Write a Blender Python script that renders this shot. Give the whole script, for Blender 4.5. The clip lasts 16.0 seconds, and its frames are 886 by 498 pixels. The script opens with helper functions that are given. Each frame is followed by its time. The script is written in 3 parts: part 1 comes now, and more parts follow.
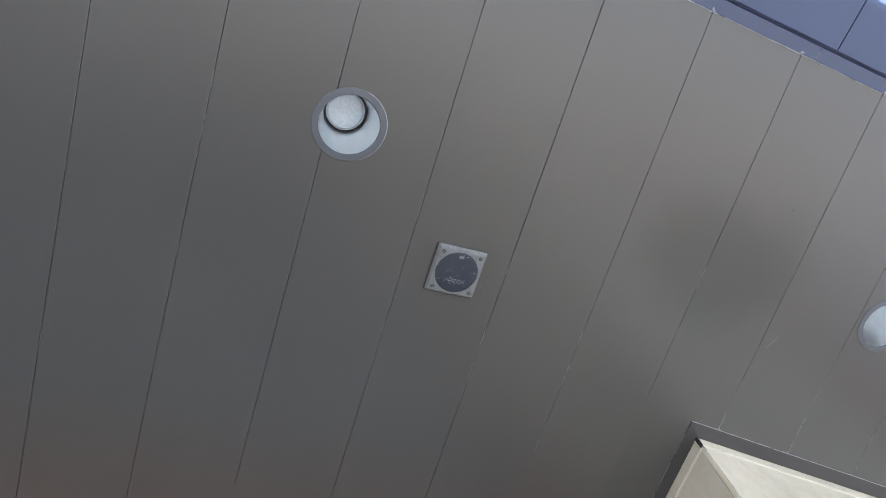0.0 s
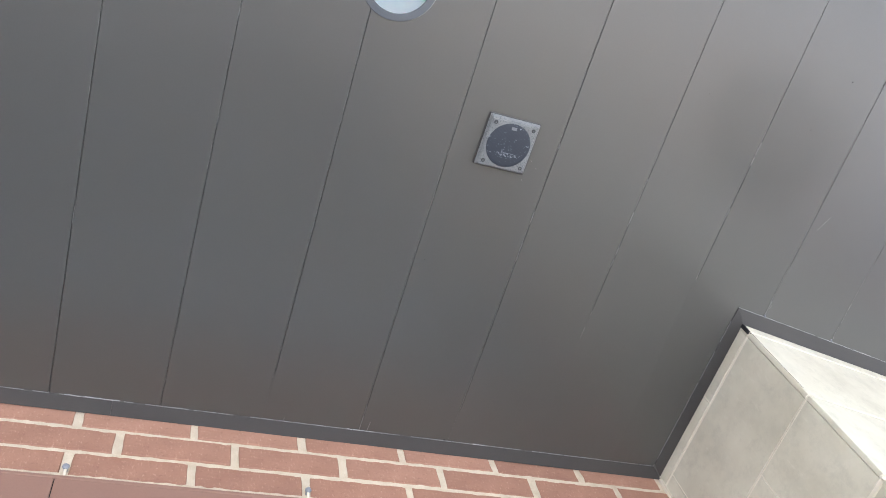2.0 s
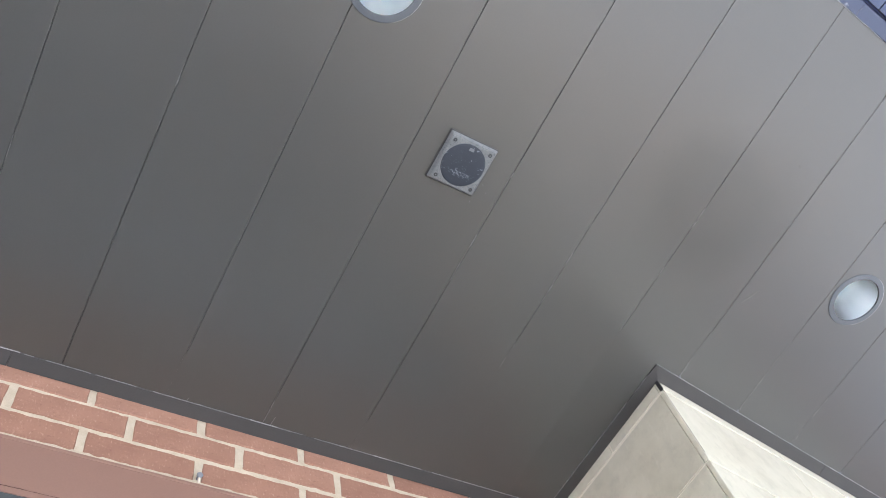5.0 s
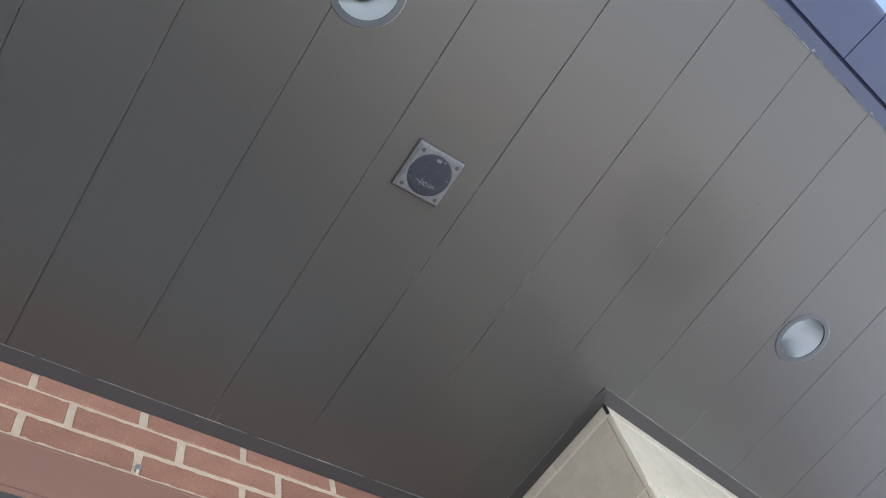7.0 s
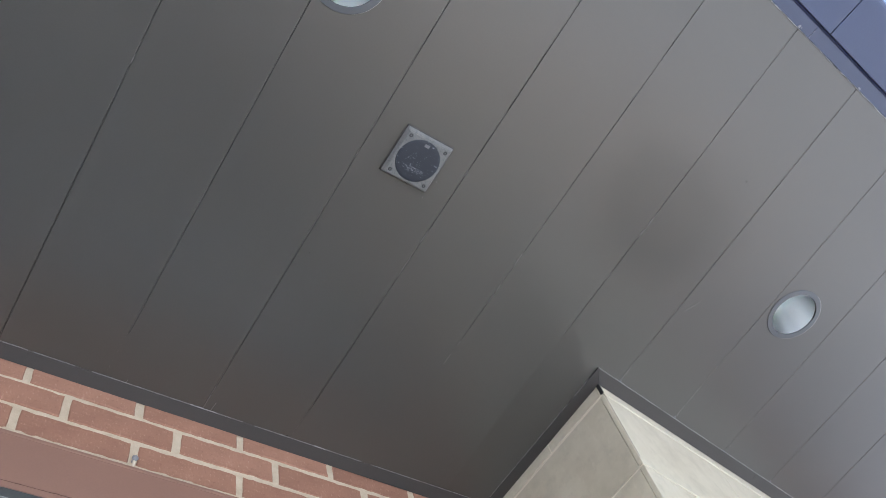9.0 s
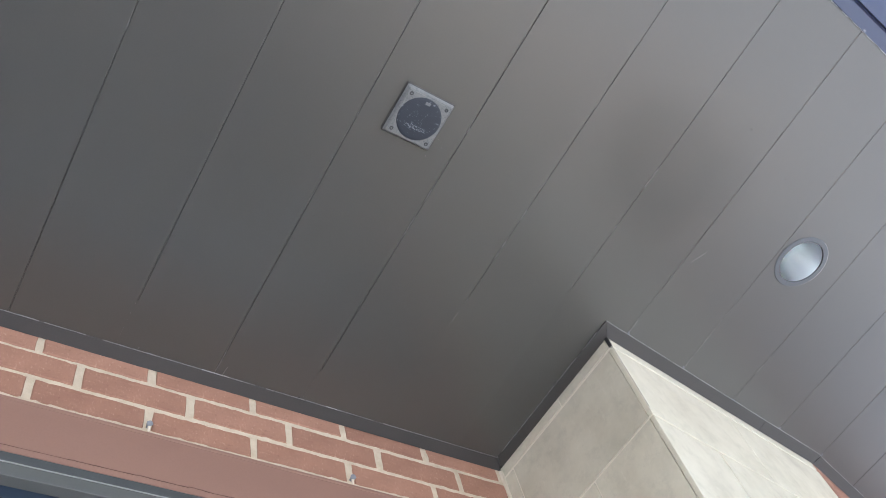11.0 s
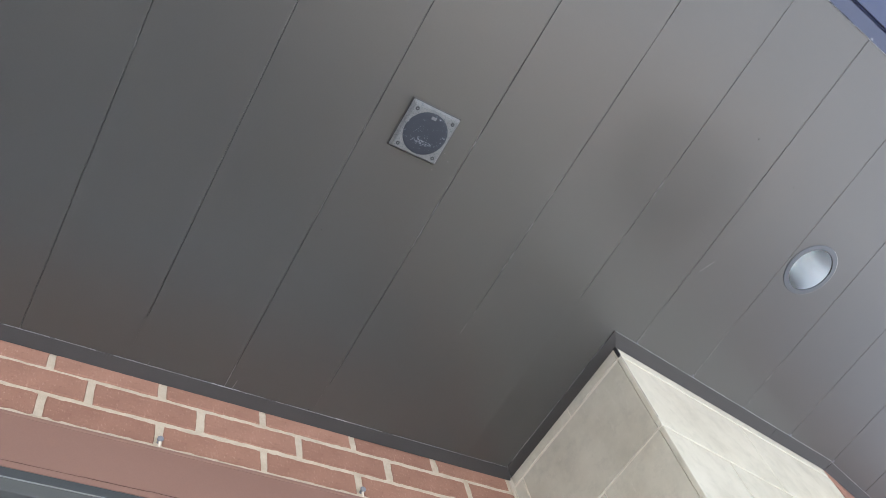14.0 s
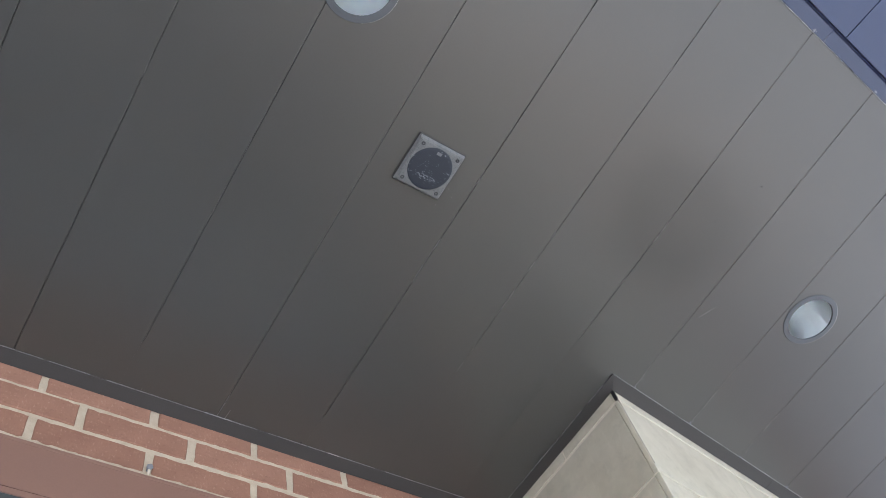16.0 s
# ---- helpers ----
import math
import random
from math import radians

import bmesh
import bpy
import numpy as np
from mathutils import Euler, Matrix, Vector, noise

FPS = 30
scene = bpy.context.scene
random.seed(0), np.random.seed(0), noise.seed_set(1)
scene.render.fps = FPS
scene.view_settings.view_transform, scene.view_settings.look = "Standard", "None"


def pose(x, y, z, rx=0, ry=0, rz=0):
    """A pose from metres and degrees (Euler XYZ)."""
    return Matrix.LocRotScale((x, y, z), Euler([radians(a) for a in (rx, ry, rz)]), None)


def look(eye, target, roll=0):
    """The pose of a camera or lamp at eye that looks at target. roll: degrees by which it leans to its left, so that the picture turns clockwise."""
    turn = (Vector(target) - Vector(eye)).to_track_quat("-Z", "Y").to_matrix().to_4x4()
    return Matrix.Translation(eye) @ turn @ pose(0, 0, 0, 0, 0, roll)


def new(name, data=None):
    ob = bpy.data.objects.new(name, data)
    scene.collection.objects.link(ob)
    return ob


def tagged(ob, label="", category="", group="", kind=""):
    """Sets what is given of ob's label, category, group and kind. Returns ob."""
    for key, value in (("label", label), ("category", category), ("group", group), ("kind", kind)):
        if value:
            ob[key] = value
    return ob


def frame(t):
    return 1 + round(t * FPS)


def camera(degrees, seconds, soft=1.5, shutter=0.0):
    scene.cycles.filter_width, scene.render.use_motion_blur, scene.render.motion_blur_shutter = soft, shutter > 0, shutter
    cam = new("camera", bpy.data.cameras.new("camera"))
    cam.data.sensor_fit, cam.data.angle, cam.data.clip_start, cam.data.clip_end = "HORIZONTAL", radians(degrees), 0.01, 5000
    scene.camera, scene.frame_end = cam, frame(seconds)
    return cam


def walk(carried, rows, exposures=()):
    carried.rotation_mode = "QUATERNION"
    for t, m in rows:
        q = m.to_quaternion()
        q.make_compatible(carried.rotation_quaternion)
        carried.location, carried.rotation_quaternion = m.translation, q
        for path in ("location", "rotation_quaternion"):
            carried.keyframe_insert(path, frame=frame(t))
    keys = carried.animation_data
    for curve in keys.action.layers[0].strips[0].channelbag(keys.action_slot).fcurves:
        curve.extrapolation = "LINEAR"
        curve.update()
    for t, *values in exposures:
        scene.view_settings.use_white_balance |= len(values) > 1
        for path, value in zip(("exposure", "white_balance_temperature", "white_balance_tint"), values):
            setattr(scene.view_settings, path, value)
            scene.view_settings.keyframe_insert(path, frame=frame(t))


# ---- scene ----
cam = camera(55.0, 16.0, soft=0.95)
walk(cam, [
    (0, look((-0.2983, -1.4505, 1.5854), (0.2521, -0.7640, 3.3814), -23.15)),
    (0.5, look((-0.3174, -1.3937, 1.6024), (0.2690, -0.6460, 3.3623), -22.78)),
    (1, look((-0.2978, -1.3038, 1.6043), (0.2870, -0.5439, 3.3594), -22.86)),
    (1.5, look((-0.3394, -1.2677, 1.6102), (0.2603, -0.5137, 3.3628), -23.96)),
    (2, look((-0.3829, -1.2408, 1.6147), (0.2355, -0.4654, 3.3514), -23.60)),
    (2.5, look((-0.3945, -1.2130, 1.6154), (0.2467, -0.4388, 3.3444), -22.20)),
    (3, look((-0.3874, -1.1930, 1.6112), (0.2829, -0.4249, 3.3319), -19.86)),
    (3.5, look((-0.3952, -1.2011, 1.6100), (0.2988, -0.4354, 3.3223), -19.17)),
    (4, look((-0.3974, -1.1981, 1.6132), (0.3196, -0.4453, 3.3218), -19.45)),
    (4.5, look((-0.3926, -1.2013, 1.6132), (0.3408, -0.4802, 3.3284), -20.51)),
    (5, look((-0.3844, -1.2225, 1.6161), (0.3614, -0.5447, 3.3437), -21.43)),
    (7.5, look((-0.3860, -1.2225, 1.6109), (0.4369, -0.6174, 3.3304), -21.81)),
    (8, look((-0.3812, -1.2289, 1.6147), (0.4460, -0.6159, 3.3294), -21.81)),
    (8.5, look((-0.3793, -1.2386, 1.6113), (0.4521, -0.6161, 3.3204), -22.03)),
    (9, look((-0.3775, -1.2364, 1.6098), (0.4594, -0.5971, 3.3101), -22.49)),
    (9.5, look((-0.3762, -1.2360, 1.6098), (0.4689, -0.5701, 3.2957), -22.49)),
    (10, look((-0.3706, -1.2282, 1.6079), (0.4796, -0.5393, 3.2820), -22.40)),
    (12.5, look((-0.3759, -1.2536, 1.6103), (0.4901, -0.5117, 3.2533), -21.83)),
    (13, look((-0.3754, -1.2603, 1.6113), (0.4833, -0.5115, 3.2551), -21.54)),
    (13.5, look((-0.3744, -1.2545, 1.6070), (0.4736, -0.5086, 3.2576), -21.46)),
    (14, look((-0.3796, -1.2606, 1.6200), (0.4601, -0.5283, 3.2809), -21.72)),
    (14.5, look((-0.3812, -1.2618, 1.6285), (0.4510, -0.5632, 3.3076), -22.52)),
    (15, look((-0.3803, -1.2667, 1.6292), (0.4425, -0.5833, 3.3191), -22.25)),
    (15.5, look((-0.3848, -1.2546, 1.6249), (0.4341, -0.5892, 3.3240), -22.05)),
    (16, look((-0.3809, -1.2482, 1.6208), (0.4300, -0.5922, 3.3273), -21.43)),
], exposures=[
    (0.0, 2.18), (1.0, 2.41), (2.0, 2.67), (3.0, 2.68), (4.0, 2.68), (5.0, 2.58), (7.5, 1.99), (8.5, 2.02), (10.0, 2.28), (12.5, 2.37),
    (13.0, 2.36), (14.0, 2.30), (14.5, 2.14), (15.5, 2.07), (16.0, 2.00)])

# ---------------------------------------------------------------- light
world = bpy.data.worlds.new("sky")
scene.world = world
world.use_nodes = True
wt = world.node_tree
sky = wt.nodes.new("ShaderNodeTexSky")
sky.sky_type = "NISHITA"
sky.sun_disc = False
sky.dust_density = 4.0
SUN_EL, SUN_AZ = radians(50), radians(243)   # azimuth clockwise from +y
sky.sun_elevation, sky.sun_rotation = SUN_EL, SUN_AZ
wt.links.new(sky.outputs["Color"], wt.nodes["Background"].inputs["Color"])
wt.nodes["Background"].inputs["Strength"].default_value = 0.12
sun = new("sun", bpy.data.lights.new("sun", "SUN"))
sun.data.energy, sun.data.angle, sun.data.color = 3.6, radians(0.53), (1.0, 0.965, 0.92)
sun_way = Vector((math.sin(SUN_AZ) * math.cos(SUN_EL), math.cos(SUN_AZ) * math.cos(SUN_EL), math.sin(SUN_EL)))
sun.matrix_world = look(sun_way * 30, (0, 0, 0))

# ---------------------------------------------------------------- materials


def mat(name, rough=0.6, metal=0.0, spec=0.5):
    m = bpy.data.materials.new(name)
    m.use_nodes = True
    b = m.node_tree.nodes["Principled BSDF"]
    b.inputs["Roughness"].default_value = rough
    b.inputs["Metallic"].default_value = metal
    b.inputs["Specular IOR Level"].default_value = spec
    return m, m.node_tree, b


def noise_node(nt, scale, detail=4.0, rough=0.55, stretch=(1, 1, 1), coord="Object"):
    tc = nt.nodes.new("ShaderNodeTexCoord")
    mp = nt.nodes.new("ShaderNodeMapping")
    mp.inputs["Scale"].default_value = stretch
    n = nt.nodes.new("ShaderNodeTexNoise")
    n.inputs["Scale"].default_value = scale
    n.inputs["Detail"].default_value = detail
    n.inputs["Roughness"].default_value = rough
    nt.links.new(tc.outputs[coord], mp.inputs["Vector"])
    nt.links.new(mp.outputs["Vector"], n.inputs["Vector"])
    return n.outputs["Fac"]


def ramp(nt, fac, stops):
    r = nt.nodes.new("ShaderNodeValToRGB")
    while len(r.color_ramp.elements) < len(stops):
        r.color_ramp.elements.new(0.5)
    for e, (p, c) in zip(r.color_ramp.elements, stops):
        e.position = p
        e.color = (*c, 1) if len(c) == 3 else c
    nt.links.new(fac, r.inputs["Fac"])
    return r.outputs["Color"]


def mix(nt, a, b, fac, mode="MIX"):
    n = nt.nodes.new("ShaderNodeMix")
    n.data_type, n.blend_type = "RGBA", mode
    for value, socket in ((fac, n.inputs[0]), (a, n.inputs[6]), (b, n.inputs[7])):
        if isinstance(value, bpy.types.NodeSocket):
            nt.links.new(value, socket)
        elif isinstance(value, tuple):
            socket.default_value = (*value, 1)
        else:
            socket.default_value = value
    return n.outputs[2]


def bump(nt, b, height, strength, distance):
    n = nt.nodes.new("ShaderNodeBump")
    n.inputs["Strength"].default_value = strength
    n.inputs["Distance"].default_value = distance
    nt.links.new(height, n.inputs["Height"])
    nt.links.new(n.outputs["Normal"], b.inputs["Normal"])


def grey_of(nt, fac, lo, hi):
    return ramp(nt, fac, [(0.3, (lo, lo, lo)), (0.7, (hi, hi, hi))])


def painted(name, colour, rough, vary=0.12, grain=220, relief=0.05,  spec=0.5, island=0.0, metal=0.0):
    """Painted sheet or timber: cloudy tone, fine grain, uneven gloss."""
    m, nt, b = mat(name, rough, metal, spec)
    cloud = noise_node(nt, 2.2, 3)
    fine = noise_node(nt, grain, 2)
    lo = tuple(c * (1 - vary) for c in colour)
    hi = tuple(c * (1 + vary) for c in colour)
    col = ramp(nt, cloud, [(0.1, lo), (0.9, hi)])
    col = mix(nt, col, ramp(nt, fine, [(0.35, (0.975, 0.975, 0.975)), (0.65, (1.02, 1.02, 1.02))]), 1.0, "MULTIPLY")
    if island:
        g = nt.nodes.new("ShaderNodeNewGeometry")
        tone = ramp(nt, g.outputs["Random Per Island"], [(0, (1 - island,) * 3), (1, (1 + island,) * 3)])
        col = mix(nt, col, tone, 1.0, "MULTIPLY")
    nt.links.new(col, b.inputs["Base Color"])
    if rough > 0.37:
        nt.links.new(ramp(nt, noise_node(nt, 3.0, 1.5), [(0.0, (rough * 0.88,) * 3), (1.0, (min(1, rough * 1.12),) * 3)]), b.inputs["Roughness"])
    if relief:
        bump(nt, b, fine, relief, 0.001)
    return m


M_SOFFIT = painted("soffit_paint", (0.0583, 0.0592, 0.0572), 0.325, 0.10, 260, 0.008, 0.9, 0.03)


def soffit_patch():
    """A soft-edged darker patch in the boards' colour, its outline warped by noise."""
    nt = M_SOFFIT.node_tree
    b = nt.nodes["Principled BSDF"]
    base = b.inputs["Base Color"].links[0].from_socket
    tc = nt.nodes.new("ShaderNodeTexCoord")
    mp = nt.nodes.new("ShaderNodeMapping")
    mp.vector_type = "TEXTURE"
    mp.inputs["Location"].default_value = (0.825, -0.95, 3.2)
    mp.inputs["Scale"].default_value = (0.27, 0.21, 1.0)
    warp = nt.nodes.new("ShaderNodeTexNoise")
    warp.inputs["Scale"].default_value = 3.5
    nt.links.new(tc.outputs["Object"], warp.inputs["Vector"])
    push = nt.nodes.new("ShaderNodeVectorMath")
    push.operation = "MULTIPLY_ADD"
    push.inputs[1].default_value = (0.20, 0.20, 0.0)
    nt.links.new(warp.outputs["Color"], push.inputs[0])
    shift = nt.nodes.new("ShaderNodeVectorMath")
    shift.operation = "SUBTRACT"
    shift.inputs[1].default_value = (0.10, 0.10, 0.0)
    nt.links.new(tc.outputs["Object"], shift.inputs[0])
    nt.links.new(shift.outputs[0], push.inputs[2])
    nt.links.new(push.outputs[0], mp.inputs["Vector"])
    ball = nt.nodes.new("ShaderNodeTexGradient")
    ball.gradient_type = "SPHERICAL"
    nt.links.new(mp.outputs[0], ball.inputs["Vector"])
    r = nt.nodes.new("ShaderNodeValToRGB")
    r.color_ramp.interpolation = "EASE"
    r.color_ramp.elements[0].position, r.color_ramp.elements[0].color = 0.0, (1, 1, 1, 1)
    r.color_ramp.elements[1].position, r.color_ramp.elements[1].color = 0.62, (0.65, 0.69, 0.71, 1)
    nt.links.new(ball.outputs["Fac"], r.inputs["Fac"])
    nt.links.new(mix(nt, base, r.outputs["Color"], 1.0, "MULTIPLY"), b.inputs["Base Color"])


soffit_patch()
M_TRIM = painted("trim_paint", (0.050, 0.049, 0.049), 0.5, 0.1, 300, 0.06, 0.35)
M_FASCIA = painted("fascia_paint", (0.038, 0.056, 0.120), 0.35, 0.06, 240, 0.03)
M_DARK = painted("dark_void", (0.012, 0.012, 0.013), 0.9, 0.1, 60, 0)
M_SPLIT = painted("dusty_split", (0.06, 0.056, 0.05), 0.9, 0.3, 300, 0.2)
M_SEAL = painted("pale_sealant", (0.21, 0.21, 0.21), 0.7, 0.2, 400, 0.2)
M_SEALE = painted("dull_white_sealant", (0.34, 0.345, 0.35), 0.6, 0.2, 300, 0.2)
M_SEALV = painted("whitish_sealant", (0.42, 0.435, 0.455), 0.6, 0.2, 300, 0.2)
M_SEALW = painted("cream_sealant", (0.60, 0.54, 0.45), 0.6, 0.1, 300, 0.2)
M_LINTEL = painted("lintel_paint", (0.236, 0.134, 0.103), 0.58, 0.05, 320, 0.08)
M_FRAME = painted("window_frame_grey", (0.094, 0.100, 0.098), 0.38, 0.06, 300, 0.03)
M_FRAMED = painted("window_frame_dark", (0.058, 0.065, 0.068), 0.4, 0.06, 300, 0.03)
M_FRAMEB = painted("window_frame_blue", (0.014, 0.026, 0.046), 0.4, 0.06, 300, 0.03)
M_NAVY = painted("navy_glass_reflection", (0.012, 0.022, 0.045), 0.4, 0.06, 300, 0.03)
M_RECESS = painted("recess_navy", (0.028, 0.044, 0.125), 0.5, 0.1, 200, 0.05)
M_BEAD = painted("window_bead_pale", (0.26, 0.27, 0.27), 0.4, 0.06, 300, 0.03)
M_ROOM = painted("room_paint", (0.35, 0.34, 0.32), 0.8, 0.08, 80, 0.05)
M_RENDER = painted("pale_render", (0.66, 0.63, 0.56), 0.85, 0.08, 80, 0.1)
M_ARRIS = painted("pale_arris", (0.165, 0.16, 0.155), 0.6, 0.2, 200, 0.1)
M_ROOF = painted("roof_sheet", (0.22, 0.23, 0.25), 0.5, 0.08, 60, 0.05)
M_CLIP = painted("galvanised_pin", (0.22, 0.235, 0.265), 0.6, 0.5, 260, 0.8, metal=0.3)
M_RIM = painted("lamp_rim_grey", (0.080, 0.090, 0.104), 0.45, 0.06, 400, 0.05)
M_GASKET = painted("lamp_gasket", (0.01, 0.01, 0.012), 0.6, 0.1, 300, 0)
M_SCREWD = painted("dark_screw", (0.03, 0.032, 0.036), 0.6, 0.3, 600, 0.2)
M_TAGD = painted("tag_grey", (0.125, 0.13, 0.14), 0.5, 0.1, 400, 0.1)
M_TAG = painted("tag_pale", (0.20, 0.215, 0.24), 0.5, 0.1, 400, 0.1)


def brick_material():
    m, nt, b = mat("red_brick", 0.85, 0, 0.3)
    info = nt.nodes.new("ShaderNodeObjectInfo")
    tone = ramp(nt, info.outputs["Random"], [(0, (0.276, 0.146, 0.104)), (0.5, (0.302, 0.162, 0.114)), (1, (0.326, 0.178, 0.126))])
    cloud = noise_node(nt, 14, 4)
    col = mix(nt, tone, ramp(nt, cloud, [(0.3, (0.88, 0.86, 0.86)), (0.7, (1.10, 1.10, 1.10))]), 1.0, "MULTIPLY")
    grit = noise_node(nt, 170, 4, 0.72, (1, 1, 0.6))
    col = mix(nt, col, (0.66, 0.45, 0.33), ramp(nt, grit, [(0.56, (0, 0, 0)), (0.72, (0.36, 0.36, 0.36))]))
    pits = noise_node(nt, 150, 2, 0.6)
    col = mix(nt, col, (0.17, 0.07, 0.055), ramp(nt, pits, [(0.30, (0.32, 0.32, 0.32)), (0.40, (0, 0, 0))]))
    nt.links.new(col, b.inputs["Base Color"])
    bump(nt, b, grit, 0.5, 0.0015)
    return m


def mortar_material():
    m, nt, b = mat("pale_mortar", 0.9, 0, 0.2)
    cloud = noise_node(nt, 30, 5)
    sand = noise_node(nt, 420, 3, 0.7)
    col = ramp(nt, cloud, [(0.3, (0.47, 0.40, 0.302)), (0.7, (0.60, 0.525, 0.41))])
    col = mix(nt, col, ramp(nt, sand, [(0.3, (0.92, 0.92, 0.92)), (0.7, (1.05, 1.05, 1.05))]), 1.0, "MULTIPLY")
    nt.links.new(col, b.inputs["Base Color"])
    bump(nt, b, sand, 0.6, 0.002)
    return m


def tile_material():
    m, nt, b = mat("stone_tile", 0.5, 0, 0.25)
    info = nt.nodes.new("ShaderNodeObjectInfo")
    cloud = noise_node(nt, 7, 6, 0.6)
    col = ramp(nt, cloud, [(0.30, (0.466, 0.436, 0.352)), (0.5, (0.540, 0.510, 0.418)), (0.70, (0.585, 0.555, 0.460))])
    blot = noise_node(nt, 24, 6, 0.72)
    col = mix(nt, col, (0.36, 0.344, 0.290), ramp(nt, blot, [(0.51, (0, 0, 0)), (0.70, (0.38, 0.38, 0.38))]))
    smudge = noise_node(nt, 11, 7, 0.68, (1, 1, 0.7))
    col = mix(nt, col, (0.40, 0.385, 0.325), ramp(nt, smudge, [(0.52, (0, 0, 0)), (0.70, (0.34, 0.34, 0.34))]))
    pale = noise_node(nt, 60, 5, 0.7, (1, 1, 0.4))
    col = mix(nt, col, (0.66, 0.63, 0.55), ramp(nt, pale, [(0.58, (0, 0, 0)), (0.72, (0.30, 0.30, 0.30))]))
    col = mix(nt, col, ramp(nt, info.outputs["Random"], [(0, (0.95, 0.95, 0.95)), (1, (1.05, 1.05, 1.05))]), 1.0, "MULTIPLY")
    nt.links.new(col, b.inputs["Base Color"])
    nt.links.new(grey_of(nt, blot, 0.45, 0.6), b.inputs["Roughness"])
    bump(nt, b, blot, 0.12, 0.002)
    return m


def ground_material():
    m, nt, b = mat("concrete_paving", 0.8, 0, 0.3)
    cloud = noise_node(nt, 0.35, 5)
    fine = noise_node(nt, 40, 4, 0.65)
    col = ramp(nt, cloud, [(0.3, (0.306, 0.334, 0.376)), (0.7, (0.378, 0.406, 0.448))])
    col = mix(nt, col, ramp(nt, fine, [(0.3, (0.86, 0.86, 0.86)), (0.7, (1.08, 1.08, 1.08))]), 1.0, "MULTIPLY")
    nt.links.new(col, b.inputs["Base Color"])
    bump(nt, b, fine, 0.3, 0.004)
    return m


def grille_material():
    """Dark blue speaker cloth with pale scuffs on its lower half."""
    m, nt, b = mat("speaker_grille", 0.55, 0, 0.4)
    tc = nt.nodes.new("ShaderNodeTexCoord")
    wave = nt.nodes.new("ShaderNodeTexWave")
    wave.inputs["Scale"].default_value = 110
    nt.links.new(tc.outputs["Object"], wave.inputs["Vector"])
    col = ramp(nt, wave.outputs["Fac"], [(0.2, (0.020, 0.026, 0.037)), (0.8, (0.024, 0.031, 0.044))])
    scuff = noise_node(nt, 170, 4, 0.7)
    col = mix(nt, col, (0.36, 0.38, 0.42), ramp(nt, scuff, [(0.63, (0, 0, 0)), (0.68, (0.5, 0.5, 0.5))]))
    nt.links.new(col, b.inputs["Base Color"])
    bump(nt, b, wave.outputs["Fac"], 0.10, 0.001)
    return m


def plate_material():
    """Grey plastic with dark specks of dirt, thickest where water runs."""
    m, nt, b = mat("speaker_plate_grey", 0.5, 0, 0.5)
    cloud = noise_node(nt, 40, 3)
    col = ramp(nt, cloud, [(0.3, (0.128, 0.137, 0.140)), (0.7, (0.166, 0.174, 0.175))])
    dirt = noise_node(nt, 380, 4, 0.75)
    col = mix(nt, col, (0.03, 0.035, 0.048), ramp(nt, dirt, [(0.53, (0, 0, 0)), (0.63, (0.7, 0.7, 0.7))]))
    pale = noise_node(nt, 330, 3, 0.7)
    col = mix(nt, col, (0.24, 0.25, 0.26), ramp(nt, pale, [(0.63, (0, 0, 0)), (0.70, (0.6, 0.6, 0.6))]))
    nt.links.new(col, b.inputs["Base Color"])
    bump(nt, b, dirt, 0.4, 0.001)
    return m


def reflector_material():
    m, nt, b = mat("brushed_reflector", 0.31, 1.0)
    streak = noise_node(nt, 30, 3, 0.5, (1, 1, 0.1))
    nt.links.new(ramp(nt, streak, [(0.3, (0.88, 0.92, 0.95)), (0.7, (0.96, 0.98, 0.99))]), b.inputs["Base Color"])
    return m


def lens_material():
    m, nt, b = mat("frosted_lens", 0.35, 0.0)
    dots = noise_node(nt, 160, 3)
    nt.links.new(ramp(nt, dots, [(0.3, (0.43, 0.49, 0.52)), (0.7, (0.54, 0.60, 0.63))]), b.inputs["Base Color"])
    b.inputs["Subsurface Weight"].default_value = 0.1
    bump(nt, b, dots, 0.4, 0.002)
    return m


def glass_material():
    m, nt, b = mat("window_glass", 0.02, 0.0)
    b.inputs["Base Color"].default_value = (0.75, 0.85, 0.95, 1)
    b.inputs["Transmission Weight"].default_value = 1.0
    b.inputs["IOR"].default_value = 1.5
    return m


M_BRICK, M_MORTAR, M_TILE, M_GROUND = brick_material(), mortar_material(), tile_material(), ground_material()
M_PLATE = plate_material()
M_GRILLE, M_REFLECTOR, M_LENS, M_GLASS = grille_material(), reflector_material(), lens_material(), glass_material()
M_LENSR = painted("lens_ring_pale", (0.46, 0.51, 0.54), 0.4, 0.3, 420, 0.9)
M_FLOOR = painted("warm_bounce_paving", (0.410, 0.362, 0.315), 0.6, 0.12, 60, 0.1, island=0.06)
M_SCRAPE = painted("scraped_paint", (0.42, 0.28, 0.235), 0.6, 0.1, 300, 0.1)
M_CRACK = painted("bare_rusty_steel", (0.12, 0.062, 0.048), 0.9, 0.2, 200, 0.2)
M_GROUT = painted("tile_grout", (0.67, 0.62, 0.525), 0.8, 0.12, 300, 0.3)

# ---------------------------------------------------------------- mesh helpers


